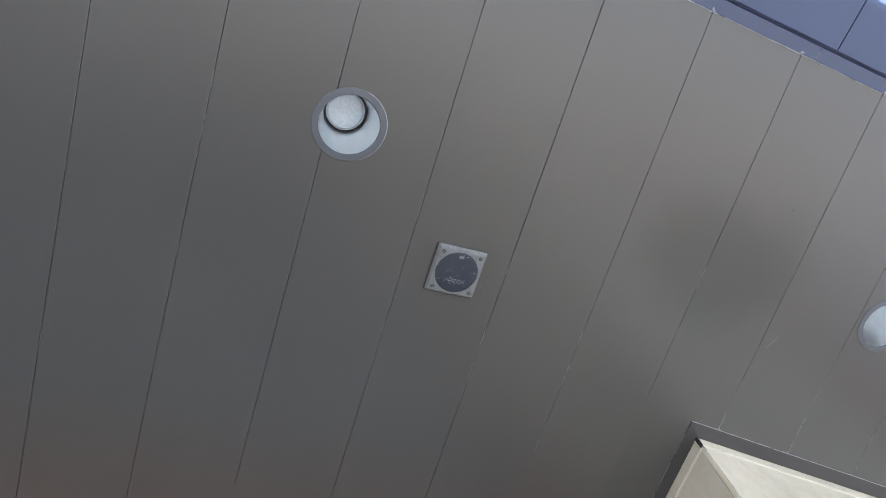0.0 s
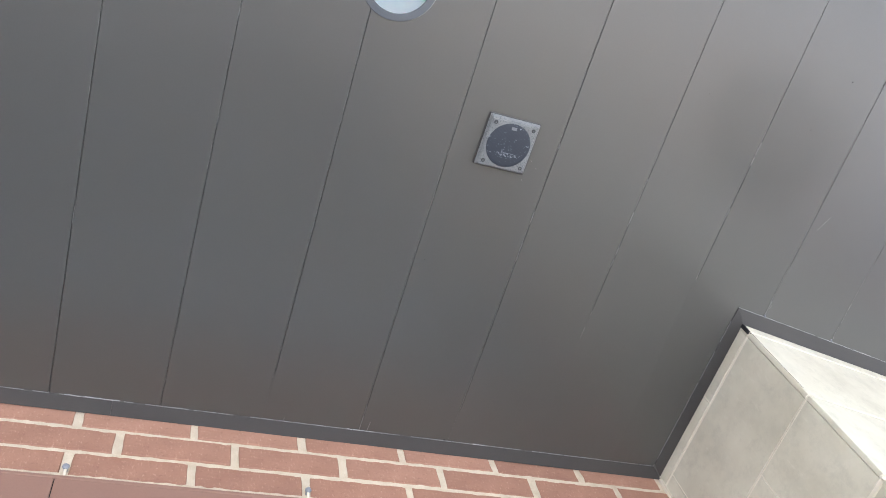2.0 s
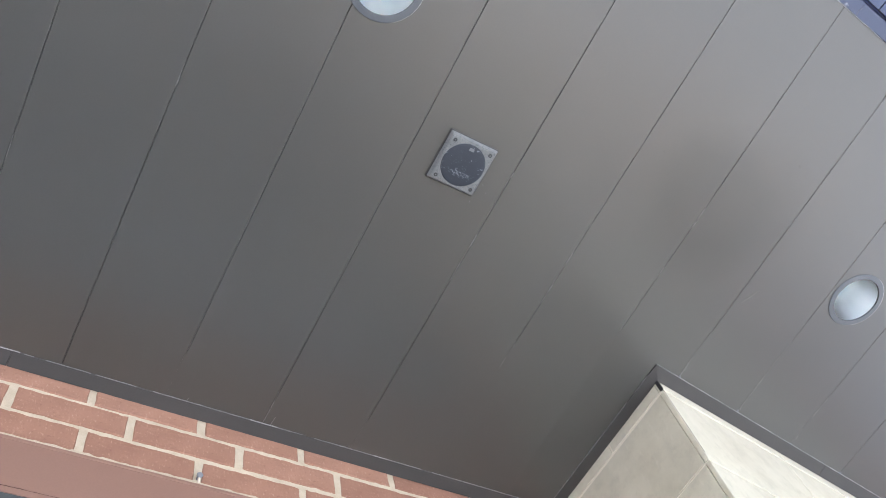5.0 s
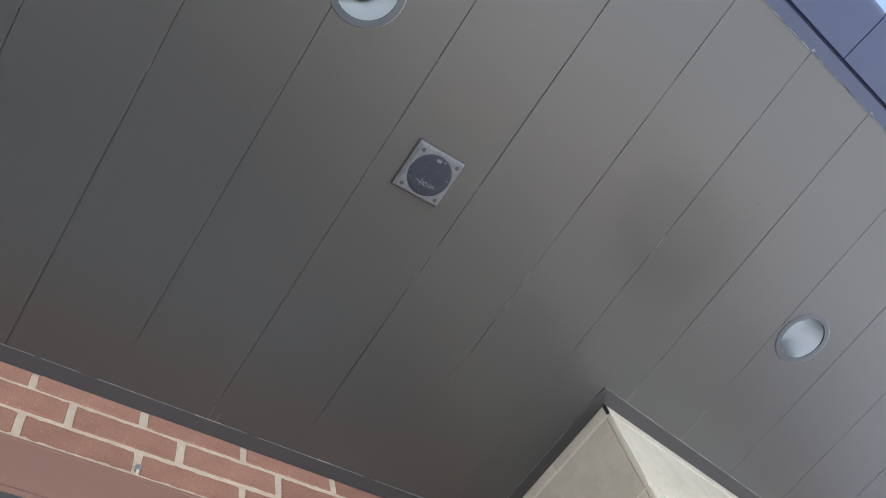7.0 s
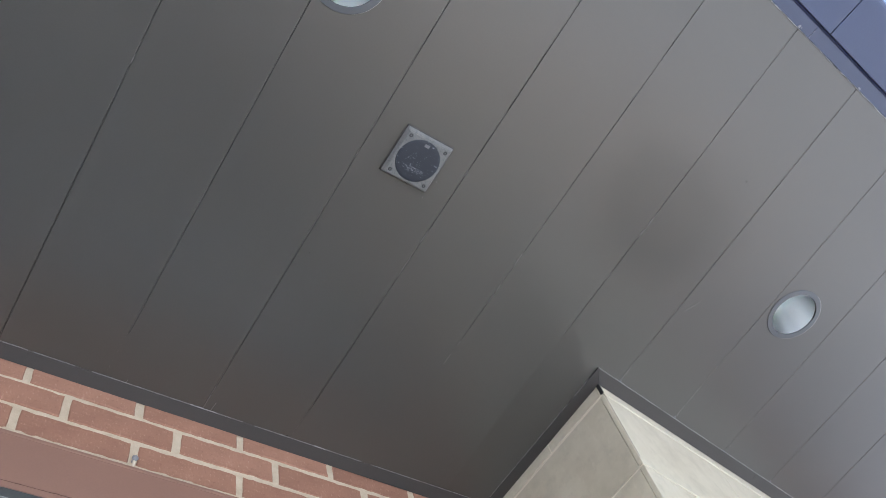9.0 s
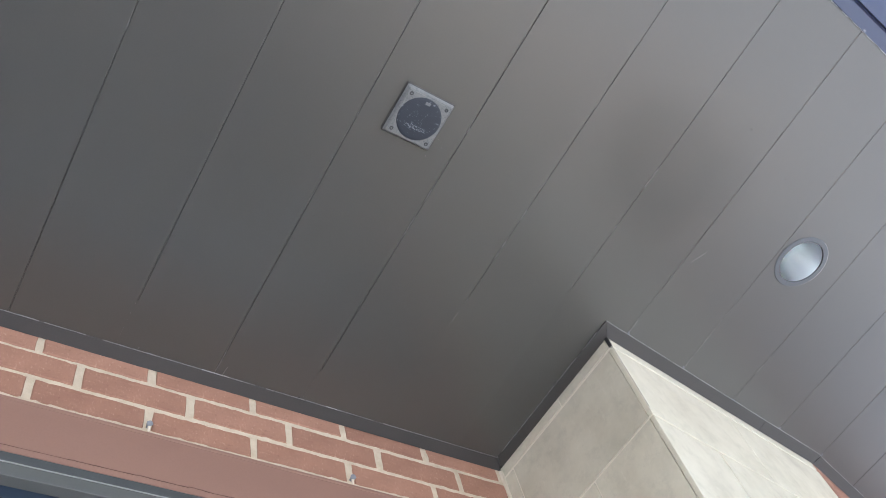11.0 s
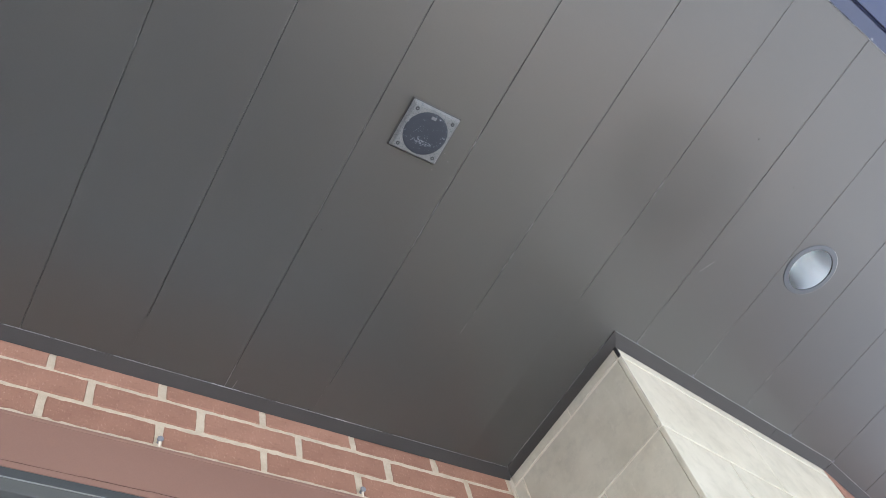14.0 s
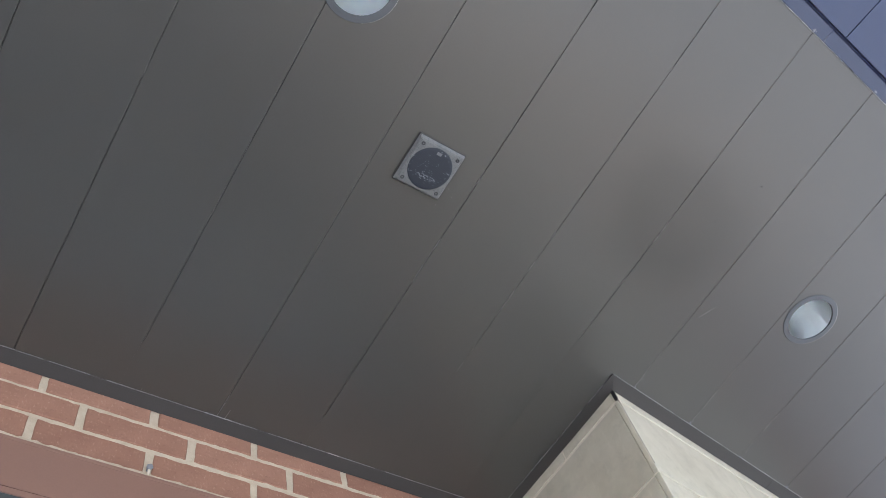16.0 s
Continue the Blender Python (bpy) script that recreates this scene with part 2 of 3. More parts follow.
def box(bm, x0, x1, y0, y1, z0, z1, m=None):
    pts = [(x, y, z) for z in (z0, z1) for y in (y0, y1) for x in (x0, x1)]
    v = [bm.verts.new(m @ Vector(p) if m else p) for p in pts]
    for f in ((0, 2, 3, 1), (4, 5, 7, 6), (0, 1, 5, 4), (2, 6, 7, 3), (0, 4, 6, 2), (1, 3, 7, 5)):
        bm.faces.new([v[i] for i in f])
    return v


def bevelled(bm, width, segments=1):
    bmesh.ops.bevel(bm, geom=list(bm.edges), offset=width, segments=segments, affect="EDGES", clamp_overlap=True)
    return bm


def lathe(bm, profile, steps=48, m=None):
    """Rings (radius, z) joined round the z axis; a radius of 0 closes the end."""
    rings = []
    for r, z in profile:
        if r == 0:
            p = Vector((0, 0, z))
            rings.append([bm.verts.new(m @ p if m else p)])
        else:
            ring = []
            for i in range(steps):
                a = 2 * math.pi * i / steps
                p = Vector((r * math.cos(a), r * math.sin(a), z))
                ring.append(bm.verts.new(m @ p if m else p))
            rings.append(ring)
    for a, b in zip(rings, rings[1:]):
        for i in range(steps):
            j = (i + 1) % steps
            q = [a[i % len(a)], a[j % len(a)], b[j % len(b)], b[i % len(b)]]
            bm.faces.new(list(dict.fromkeys(q)))
    return bm


def mesh_of(name, bm, material, smooth=False):
    bmesh.ops.recalc_face_normals(bm, faces=list(bm.faces))
    me = bpy.data.meshes.new(name)
    bm.to_mesh(me)
    bm.free()
    me.materials.append(material)
    if smooth:
        for p in me.polygons:
            p.use_smooth = True
    return me


def part(name, bm, material, parent=None, label="", smooth=False, m=None):
    ob = new(name, mesh_of(name, bm, material, smooth))
    if parent:
        ob.parent = parent
    if m:
        ob.matrix_basis = m
    if label:
        ob["label"] = label
    return ob


def empty(name, m, **tags):
    ob = new(name)
    ob.matrix_basis = m
    return tagged(ob, **tags)


def one_box(*a, bev=0.0):
    bm = bmesh.new()
    box(bm, *a)
    return bevelled(bm, bev) if bev else bm


# ---------------------------------------------------------------- plan
TOP = 3.2                      # underside of the soffit
PITCH, FIRST = 0.2262, -0.553  # plank joints
SKEW = 0.0085                  # the boards run slightly askew to the wall
X0, X1 = -6.8, 4.2             # ends of the porch
EAVE_A = radians(6.0)          # the eave runs askew to the brick wall
EAVE = Vector((0.80, -1.427, TOP))
eave_m = Matrix.Translation(EAVE) @ Matrix.Rotation(EAVE_A, 4, "Z")
PIL_A = radians(8.2)
PIL = Vector((0.981, -0.491, 0))
SIDE_A = radians(91.2)
RET_A = radians(15.3)
pil_m = Matrix.Translation(PIL) @ Matrix.Rotation(PIL_A, 4, "Z")
PIL_W = 0.956
ret_at = pil_m @ Vector((PIL_W, 0, 0))
ret_m = Matrix.Translation(ret_at) @ Matrix.Rotation(RET_A, 4, "Z")
LAMPS = [(-0.0645, -1.0430), (1.337, -0.891)]

# ---------------------------------------------------------------- ground
bm = bmesh.new()
bmesh.ops.create_grid(bm, x_segments=40, y_segments=40, size=400)
ground = part("ground", bm, M_GROUND)
tagged(ground, "pale grey concrete paving round the building", "ground", kind="structure")

# Unseen paving strip, added so its warm bounce tints the inner soffit.
bm = bmesh.new()
for i in range(18):
    for j in range(2):
        box(bm, X0 + 0.6 * i + 0.003, X0 + 0.6 * i + 0.597, -1.0 + 0.6 * j + 0.003, -1.0 + 0.6 * j + 0.597, 0.0005, 0.03)
tagged(part("floor", bm, M_FLOOR), "unseen porch paving added for warm bounce light", "floor", kind="structure")

# ---------------------------------------------------------------- soffit


def eave_y(x):
    return EAVE.y + math.tan(EAVE_A) * (x - EAVE.x)


def joint_x(k, y):
    return FIRST + k * PITCH + SKEW * (y + 0.6)


def soffit():
    bm = bmesh.new()
    k0, k1 = int((X0 - FIRST) / PITCH) - 1, int((X1 - FIRST) / PITCH) + 1
    rnd = random.Random(4)
    for k in range(k0, k1):
        g = 0.00025 + 0.0002 * rnd.random()
        a, b = FIRST + k * PITCH + g, FIRST + (k + 1) * PITCH - g
        drop = 0.0006 * rnd.random()
        sub = bmesh.new()
        vs = box(sub, a, b, -2, 0.06, TOP + drop, TOP + 0.012)
        for v in vs:
            if v.co.y < -1:
                v.co.y = eave_y(v.co.x) - 0.012
            v.co.x += SKEW * (v.co.y + 0.6)
        bevelled(sub, 0.0009)
        me = bpy.data.meshes.new("tmp")
        sub.to_mesh(me)
        sub.free()
        bm.from_mesh(me)
        bpy.data.meshes.remove(me)
    box(bm, X0, X1, -0.9, 0.06, TOP + 0.0125, TOP + 0.03)
    v = box(bm, X0, X1, -2, -0.9, TOP + 0.0125, TOP + 0.03)
    for w in v:
        if w.co.y < -1:
            w.co.y = eave_y(w.co.x) - 0.012
    ob = part("ceiling", bm, M_SOFFIT)
    cut = bmesh.new()
    for x, y in LAMPS:
        lathe(cut, [(0, TOP - 0.1), (0.0635, TOP - 0.1), (0.0635, TOP + 0.2), (0, TOP + 0.2)], 48, Matrix.Translation((x, y, 0)))
    cutter = part("cutter", cut, M_SOFFIT)
    mod = ob.modifiers.new("holes", "BOOLEAN")
    mod.object, mod.operation, mod.solver = cutter, "DIFFERENCE", "EXACT"
    done = bpy.data.meshes.new_from_object(ob.evaluated_get(bpy.context.evaluated_depsgraph_get()))
    ob.modifiers.clear()
    ob.data = done
    bpy.data.objects.remove(cutter)
    return tagged(ob, "dark grey painted soffit of wide boards with thin joints", "soffit", kind="structure")


soffit()


def angle_trim(name, m, length, label, wide=0.033, leg=0.012, inner=0.0, far=0.0):
    """A slim cover strip along local x under the soffit, deeper at the wall. inner and far shift its mitred ends."""
    bm = bmesh.new()
    prof = [(-wide, TOP - 0.0002), (-wide, TOP - 0.0030), (-0.0006, TOP - leg), (0, TOP - leg), (0, TOP - 0.0002)]
    ends = [[bm.verts.new((x + e * y / wide, y, z)) for y, z in prof] for x, e in ((0, inner), (length, -far))]
    for i in range(5):
        j = (i + 1) % 5
        bm.faces.new((ends[0][i], ends[0][j], ends[1][j], ends[1][i]))
    bm.faces.new(ends[0])
    bm.faces.new(ends[1][::-1])
    bevelled(bm, 0.0006)
    ob = part(name, bm, M_TRIM, m=m)
    return tagged(ob, label, "trim", kind="structure")


LAB = "dark grey painted cover strip under the soffit"
joint = -0.420
angle_trim("trim_wall_west", pose(X0, 0, 0), joint - X0 - 0.0003, LAB)
angle_trim("trim_wall_east", pose(joint + 0.0003, 0, 0), 0.971 - joint, LAB, far=-0.033)
side_len = 0.488
# the side strip runs from the brick wall out to the pillar's corner
flip = Matrix.Translation(PIL) @ Matrix.Rotation(SIDE_A, 4, "Z") @ Matrix.Diagonal((1, -1, 1, 1))
angle_trim("trim_pillar_side", flip, side_len - 0.002, LAB, 0.0325, 0.005, 0.0405, -0.033)
angle_trim("trim_pillar_front", pil_m, 0.6652, LAB, 0.0361, 0.006, 0.0372)
angle_trim("trim_pillar_front_end", pil_m @ pose(0.6664, 0, 0), PIL_W - 0.6664, LAB, 0.0361, 0.006)
angle_trim("trim_return", ret_m @ pose(0.002, 0, 0), 2.3, LAB, 0.033, 0.006)


def eave_trim():
    bm = bmesh.new()
    for a, b in ((-9.4, 0.0298), (0.0302, 3.6)):
        box(bm, a, b, -0.031, 0, -0.003, -0.0002)
        box(bm, a, b, -0.031, -0.028, -0.003, 0.03)
    bevelled(bm, 0.0006)
    ob = part("trim_eave", bm, M_TRIM2, m=eave_m)
    return tagged(ob, "blue-grey metal edge strip along the eave", "trim", kind="structure")


M_TRIM2 = painted("eave_strip_paint", (0.042, 0.057, 0.108), 0.42, 0.06, 300, 0.05)
M_SMEAR = painted("smeared_sealant", (0.22, 0.235, 0.27), 0.6, 0.25, 300, 0.3)
eave_trim()


def eave_fascia():
    """Boxed fascia: sheet panels with a rounded outer nose, butted with open joints."""
    root = empty("fascia", eave_m, label="blue-grey sheet metal fascia panels along the eave edge", category="fascia", kind="structure")
    cuts = [-9.4, -7.12, -4.72, -2.33, 0.066, 2.46, 3.6]
    for a, b in zip(cuts, cuts[1:]):
        bm = bmesh.new()
        prof = [(-0.0362, 0.0065), (-0.0362, -0.004)]
        prof += [(-0.142 - 0.016 * math.sin(t), 0.012 - 0.016 * math.cos(t)) for t in np.linspace(0, math.pi / 2, 7)]
        prof += [(-0.158, 0.32), (-0.12, 0.32), (-0.12, 0.0065)]
        ends = [[bm.verts.new((x, y, z)) for y, z in prof] for x in (a + 0.0014, b - 0.0014)]
        n = len(prof)
        for i in range(n):
            j = (i + 1) % n
            bm.faces.new((ends[0][i], ends[0][j], ends[1][j], ends[1][i]))
        bm.faces.new(ends[0])
        bm.faces.new(ends[1][::-1])
        part("panel", bm, M_FASCIA, root)
    bm = one_box(-9.4, 3.6, -0.119, -0.0315, 0.008, 0.3)
    box(bm, -9.4, 3.6, -0.152, -0.125, 0.012, 0.31)
    part("backing", bm, M_RECESS, root)
    return root


eave_fascia()


def roof():
    bm = bmesh.new()
    vs = box(bm, X0, X1, -2, 4.5, TOP + 0.33, TOP + 0.55)
    for v in vs:
        if v.co.y < 0:
            v.co.y = eave_y(v.co.x) - 0.17
    ob = part("roof", bm, M_ROOF)
    tagged(ob, "grey sheet metal roof over the porch", "roof", kind="structure")
    bm = bmesh.new()
    box(bm, X1, X1 + 0.2, -1.35, 4.5, TOP - 0.02, TOP + 0.34)
    ob = part("roof_end", bm, M_ROOF)
    tagged(ob, "grey sheet metal closing the end of the eave", "roof end", kind="structure")


roof()

# ---------------------------------------------------------------- sealant along the joints


def sealant(name, runs, label, seed=2, width=0.0011, gaps=0.35, material=None):
    """Broken beads: short uneven dashes along each run (start, end, share kept)."""
    rnd = random.Random(seed)
    bm = bmesh.new()
    for a, b, keep in runs:
        a, b = Vector(a), Vector(b)
        d = b - a
        length = d.length
        d.normalize()
        side = Vector((-d.y, d.x, 0))
        s = 0.0
        while s < length:
            step = 0.006 + 0.035 * rnd.random() ** 2
            if rnd.random() < keep:
                w = width * (0.5 + 0.9 * rnd.random())
                e = min(length, s + step)
                off = side * (rnd.random() - 0.5) * width * 0.8
                pts = [a + d * s + off - side * w / 2, a + d * e + off - side * w / 2 * rnd.random(), a + d * e + off + side * w / 2 * rnd.random(), a + d * s + off + side * w / 2]
                lo = [bm.verts.new(p) for p in pts]
                hi = [bm.verts.new(p + Vector((0, 0, 0.002))) for p in pts]
                bm.faces.new(lo)
                bm.faces.new(hi[::-1])
                for i in range(4):
                    j = (i + 1) % 4
                    bm.faces.new((lo[i], hi[i], hi[j], lo[j]))
            s += step * (1.0 + gaps * rnd.random())
    ob = part(name, bm, material or M_SEAL)
    return tagged(ob, label, "sealant", kind="stuff")


def at(m, x, y, z):
    return tuple(m @ Vector((x, y, z)))


ZS = TOP - 0.0022
sealant("sealant_bead", [
    (at(flip, -0.039, -0.0329, ZS), at(flip, side_len - 0.03, -0.0329, ZS), 0.9),
], "thin pale broken sealant line along the trim edges", 2, 0.0008, 0.12)

sealant("sealant_bead", [((-2.4, -0.0334, ZS), (0.94, -0.0334, ZS), 0.85)], "hair-thin pale sealant line along the wall trim", 19, 0.00045, 0.1)
sealant("sealant_flecks", [((-0.555, -0.0336, ZS), (-0.405, -0.0336, ZS), 0.85), ((0.10, -0.0336, ZS), (0.20, -0.0336, ZS), 0.6), ((0.42, -0.0336, ZS), (0.47, -0.0336, ZS), 0.7)], "whitish crust of sealant on the wall trim", 23, 0.0013, 0.05, M_SEALE)
sealant("sealant_flecks", [((-2.4, -0.0335, ZS), (0.94, -0.0335, ZS), 0.13)], "pale flecks of sealant along the wall trim", 9, 0.0009, 0.3)
sealant("sealant_bead", [
    (at(pil_m, -0.036, -0.0365, ZS), at(pil_m, PIL_W, -0.0365, ZS), 0.97),
    (at(ret_m, 0, -0.0335, ZS), at(ret_m, 2.0, -0.0335, ZS), 0.97),
    (at(pil_m, PIL_W + 0.002, -0.036, ZS - 0.001), at(pil_m, PIL_W + 0.001, -0.002, ZS - 0.001), 0.8),
], "whitish uneven sealant line along the trim edge", 4, 0.0009, 0.03, M_SEALE)
sealant("eave_sealant", [(at(eave_m, -3.0 + 0.1 * k, 0.0006, -0.0022), at(eave_m, -2.9 + 0.1 * k, 0.0006, -0.0022), 0.98) for k in range(60)],
    "whitish sealant line along the eave strip", 3, 0.0015, 0.02, M_SEALV)

# ---------------------------------------------------------------- brick walls
COURSE, LEN = 0.0755, 0.24
BED1 = TOP - 0.059             # centre of the first bed joint
LINTEL_TOP = TOP - 0.2125


def brick_mesh(length, height, depth, seed):
    """A brick lying along x, its face at y=0, with slightly worn edges."""
    rnd = random.Random(seed)
    bm = bmesh.new()
    n = max(4, int(length / 0.012))
    rim = [(length * i / n, 0.0) for i in range(n)] + [(length, height * i / 3) for i in range(3)]
    rim += [(length * (1 - i / n), height) for i in range(n)] + [(0.0, height * (1 - i / 3)) for i in range(3)]
    rings = []
    for inset, y in ((0.0022, 0.0), (0.0, 0.0022), (0.0, depth)):
        ring = []
        for x, z in rim:
            cx = min(max(x, inset), length - inset)
            cz = min(max(z, inset), height - inset)
            ring.append((cx, y, cz))
        rings.append(ring)
    drift = [0.0006 * math.sin(rnd.uniform(0, 6) + i * rnd.uniform(0.2, 0.5)) for i in range(len(rim))]
    jit = [(rnd.gauss(0, 0.0007), rnd.gauss(0, 0.0006) + d) for d in drift]
    vs = [[bm.verts.new((x + j[0], y + abs(j[1]) * 0.5, z + j[1])) for (x, y, z), j in zip(ring, jit)] for ring in rings]
    m = len(rim)
    for p, q in zip(vs, vs[1:]):
        for i in range(m):
            bm.faces.new((p[i], p[(i + 1) % m], q[(i + 1) % m], q[i]))
    bm.faces.new(vs[0])
    return mesh_of("brick", bm, M_BRICK)


PERP, BED = 0.0174, 0.0101
B_FULL = [brick_mesh(LEN - PERP, COURSE - BED, 0.09, s) for s in range(5)]
B_TOP = [brick_mesh(LEN - PERP, 0.059 - BED / 2, 0.09, s + 9) for s in range(4)]


def lay(parent, m, rows, x_from, x_to, rnd):
    """Rows of (z, offset, meshes); bricks that cross an end are cut to it."""
    for z, off, pool in rows:
        i = math.floor((x_from - off) / LEN)
        while off + i * LEN < x_to - 0.02:
            a = off + i * LEN + PERP / 2
            b = a + LEN - PERP
            lo, hi = max(a, x_from), min(b, x_to)
            if hi - lo > 0.02:
                if hi - lo > LEN - PERP - 0.001:
                    me = rnd.choice(pool)
                else:
                    h = max(v.co.z for v in pool[0].vertices)
                    me = brick_mesh(hi - lo, h, 0.09, i)
                ob = new("brick", me)
                ob.parent = parent
                ob.matrix_basis = m @ pose(lo + rnd.uniform(-0.0015, 0.0015), rnd.uniform(-0.0012, 0.0012), z + rnd.uniform(-0.0012, 0.0012), 0, rnd.uniform(-0.25, 0.25), 0)
            i += 1


WIN = (-1.75, 0.55)             # window opening
WIN_HEAD = TOP - 0.352
bm = bmesh.new()
box(bm, X0, 0.985, 0.0030, 0.24, LINTEL_TOP + 0.004, TOP + 0.33)
box(bm, X0, WIN[0] - 0.25, 0.0045, 0.24, 0, LINTEL_TOP + 0.004)
box(bm, WIN[1] + 0.25, 0.985, 0.0045, 0.24, 0, LINTEL_TOP + 0.004)
box(bm, WIN[0] - 0.25, WIN[1] + 0.25, 0.1, 0.24, WIN_HEAD, LINTEL_TOP + 0.004)
wall_north = part("wall_north", bm, M_MORTAR)
tagged(wall_north, "red brick wall with thick pale mortar joints", "wall", kind="structure")
bm = bmesh.new()
box(bm, 0, 2.6, 0.0045, 0.24, 0, TOP + 0.33, ret_m)
wall_east = part("wall_east", bm, M_MORTAR)
tagged(wall_east, "red brick wall beyond the tiled pillar", "wall", kind="structure")

# Out-of-view wall added to shade the west ground and bounce light back.
bm = bmesh.new()
box(bm, X0 - 0.25, X0, -3.2, 4.5, 0, TOP + 0.55)
tagged(part("wall_west_added", bm, M_RENDER), "unseen rendered wall added to shade the west end", "wall", kind="structure")

# ---------------------------------------------------------------- lintel and window


def lintel():
    x0, x1, joint = WIN[0] - 0.24, WIN[1] + 0.24, -0.493
    root = empty("lintel", pose(0, 0, LINTEL_TOP), label="salmon painted steel lintel over the window", category="lintel", kind="structure")
    H = 0.125
    for a, b in ((x0, joint - 0.0009), (joint + 0.0009, x1)):
        bm = bmesh.new()
        box(bm, a, b, -0.004, 0.004, -H, -0.001)
        bevelled(bm, 0.0012)
        part("plate", bm, M_LINTEL, root)
    bm = bmesh.new()
    box(bm, x0, x1, -0.0055, 0.0, -0.009, -0.0012)
    bevelled(bm, 0.0009)
    part("top_edge", bm, M_LINTEL, root, "paint-covered edge of the flat steel")
    bm = bmesh.new()
    box(bm, x0, x1, -0.006, 0.1, -H - 0.016, -H - 0.0022)
    bevelled(bm, 0.0006)
    part("bottom_flange", bm, M_LINTEL, root)
    bm = bmesh.new()
    box(bm, x0, x1, 0.0, 0.09, -H - 0.002, -0.002)
    part("core", bm, M_DARK, root)
    return root


lintel()


def mortar_fillet():
    """Ragged mortar squeezed out over the top of the lintel."""
    rr = random.Random(17)
    bm = bmesh.new()
    x, last = -1.9, None
    while x < 0.78:
        top, out = LINTEL_TOP + rr.uniform(0.0050, 0.0078), rr.uniform(-0.0038, -0.0008)
        ring = [bm.verts.new(p) for p in ((x, out - 0.0012, LINTEL_TOP - 0.0008), (x, out, top), (x, 0.004, top), (x, 0.004, LINTEL_TOP - 0.0008))]
        if last:
            for i in range(4):
                j = (i + 1) % 4
                bm.faces.new((last[i], last[j], ring[j], ring[i]))
        last = ring
        x += rr.uniform(0.006, 0.022)
    return tagged(part("mortar_fillet", bm, M_MORTAR), "ragged pale mortar over the top of the lintel", "mortar", kind="stuff")


mortar_fillet()


def paint_crack():
    """A ragged dark split with lifted paint along the foot of the lintel plate."""
    rnd = random.Random(8)
    bm = bmesh.new()
    z0 = LINTEL_TOP - 0.1245
    drift, open_by, last = 0.0, 0.0004, None
    for k in range(520):
        x = -0.95 + k * 0.0031
        drift = 0.93 * drift + rnd.gauss(0, 0.00028)
        open_by = 0.9 * open_by + 0.1 * rnd.choice((0.0, 0.0001, 0.0003, 0.0007))
        thick = max(0.00012, open_by + (rnd.uniform(0.0008, 0.0022) if rnd.random() < 0.018 else 0))
        pair = [bm.verts.new((x, -0.0048, z0 + drift - thick)), bm.verts.new((x, -0.0048, z0 + drift + thick * 0.6)),
                bm.verts.new((x, -0.0005, z0 + drift - thick)), bm.verts.new((x, -0.0005, z0 + drift + thick * 0.6))]
        if last:
            for i, j in ((0, 1), (1, 3), (3, 2), (2, 0)):
                bm.faces.new((last[i], last[j], pair[j], pair[i]))
        last = pair
    ob = part("paint_crack", bm, M_CRACK)
    return tagged(ob, "ragged dark split in the paint along the lintel", "crack", kind="stuff")


paint_crack()


def window():
    z1 = LINTEL_TOP - 0.1413
    root = empty("window_1", pose(0, 0, 0), label="grey aluminium shop window under the lintel", category="window", kind="structure")
    a, b = WIN[0] - 0.24, WIN[1] + 0.24
    bm = one_box(a, b, -0.0046, 0.085, z1 - 0.021, z1, bev=0.0008)
    part("window_frame", bm, M_FRAMED, root, "dark head of the frame")
    part("bead", one_box(a, b, -0.0049, 0.0, z1 - 0.0225, z1 - 0.0214, bev=0.0003), M_BEAD, root, "thin pale bead")
    part("window_frame", one_box(a, b, -0.0030, 0.08, z1 - 0.052, z1 - 0.0226, bev=0.0008), M_FRAME, root)
    part("window_frame", one_box(a, b, 0.022, 0.075, z1 - 0.078, z1 - 0.0522, bev=0.0008), M_FRAMEB, root, "blue-grey inner step")
    # Navy reflection of the glass, put into the colour of an opaque strip.
    part("window_frame", one_box(a, b, 0.03, 0.07, z1 - 0.092, z1 - 0.0782, bev=0.002), M_NAVY, root, "opaque navy strip coloured like the reflecting glass")
    mids = [a, -1.55, -0.0, b - 0.05]
    for x in mids:
        if x != 0:
            part("mullion", one_box(x, x + 0.05, 0.02, 0.08, 0.12, z1 - 0.0925, bev=0.002), M_FRAME, root)
    part("window_sill", one_box(a, b, -0.02, 0.1, 0.04, 0.1195, bev=0.003), M_FRAME, root)
    for x, y in ((a + 0.05, -1.55), (-1.5, b - 0.05)):
        g = part("pane", one_box(x, y, 0.046, 0.052, 0.12, z1 - 0.0925), M_GLASS, root)
        g.visible_shadow = False
    return root


window()
bm = bmesh.new()
box(bm, X0, 0.97, 4.3, 4.4, 0, TOP + 0.3)
box(bm, X0, X0 + 0.1, 0.25, 4.3, 0, TOP + 0.3)
box(bm, 0.87, 0.97, 0.25, 4.3, 0, TOP + 0.3)
box(bm, 0.97, 4.45, 4.3, 4.4, 0, TOP + 0.3)
box(bm, 4.35, 4.45, 0.32, 4.3, 0, TOP + 0.3)
tagged(part("wall_room", bm, M_ROOM), "plain inner walls of the room behind", "wall", kind="structure")
bm = bmesh.new()
box(bm, X0 + 0.1, 0.87, 0.245, 4.3, TOP - 0.2, TOP - 0.1)
tagged(part("ceiling_room", bm, M_ROOM), "plain ceiling of the room behind", "ceiling", kind="structure")

# ---------------------------------------------------------------- pillar


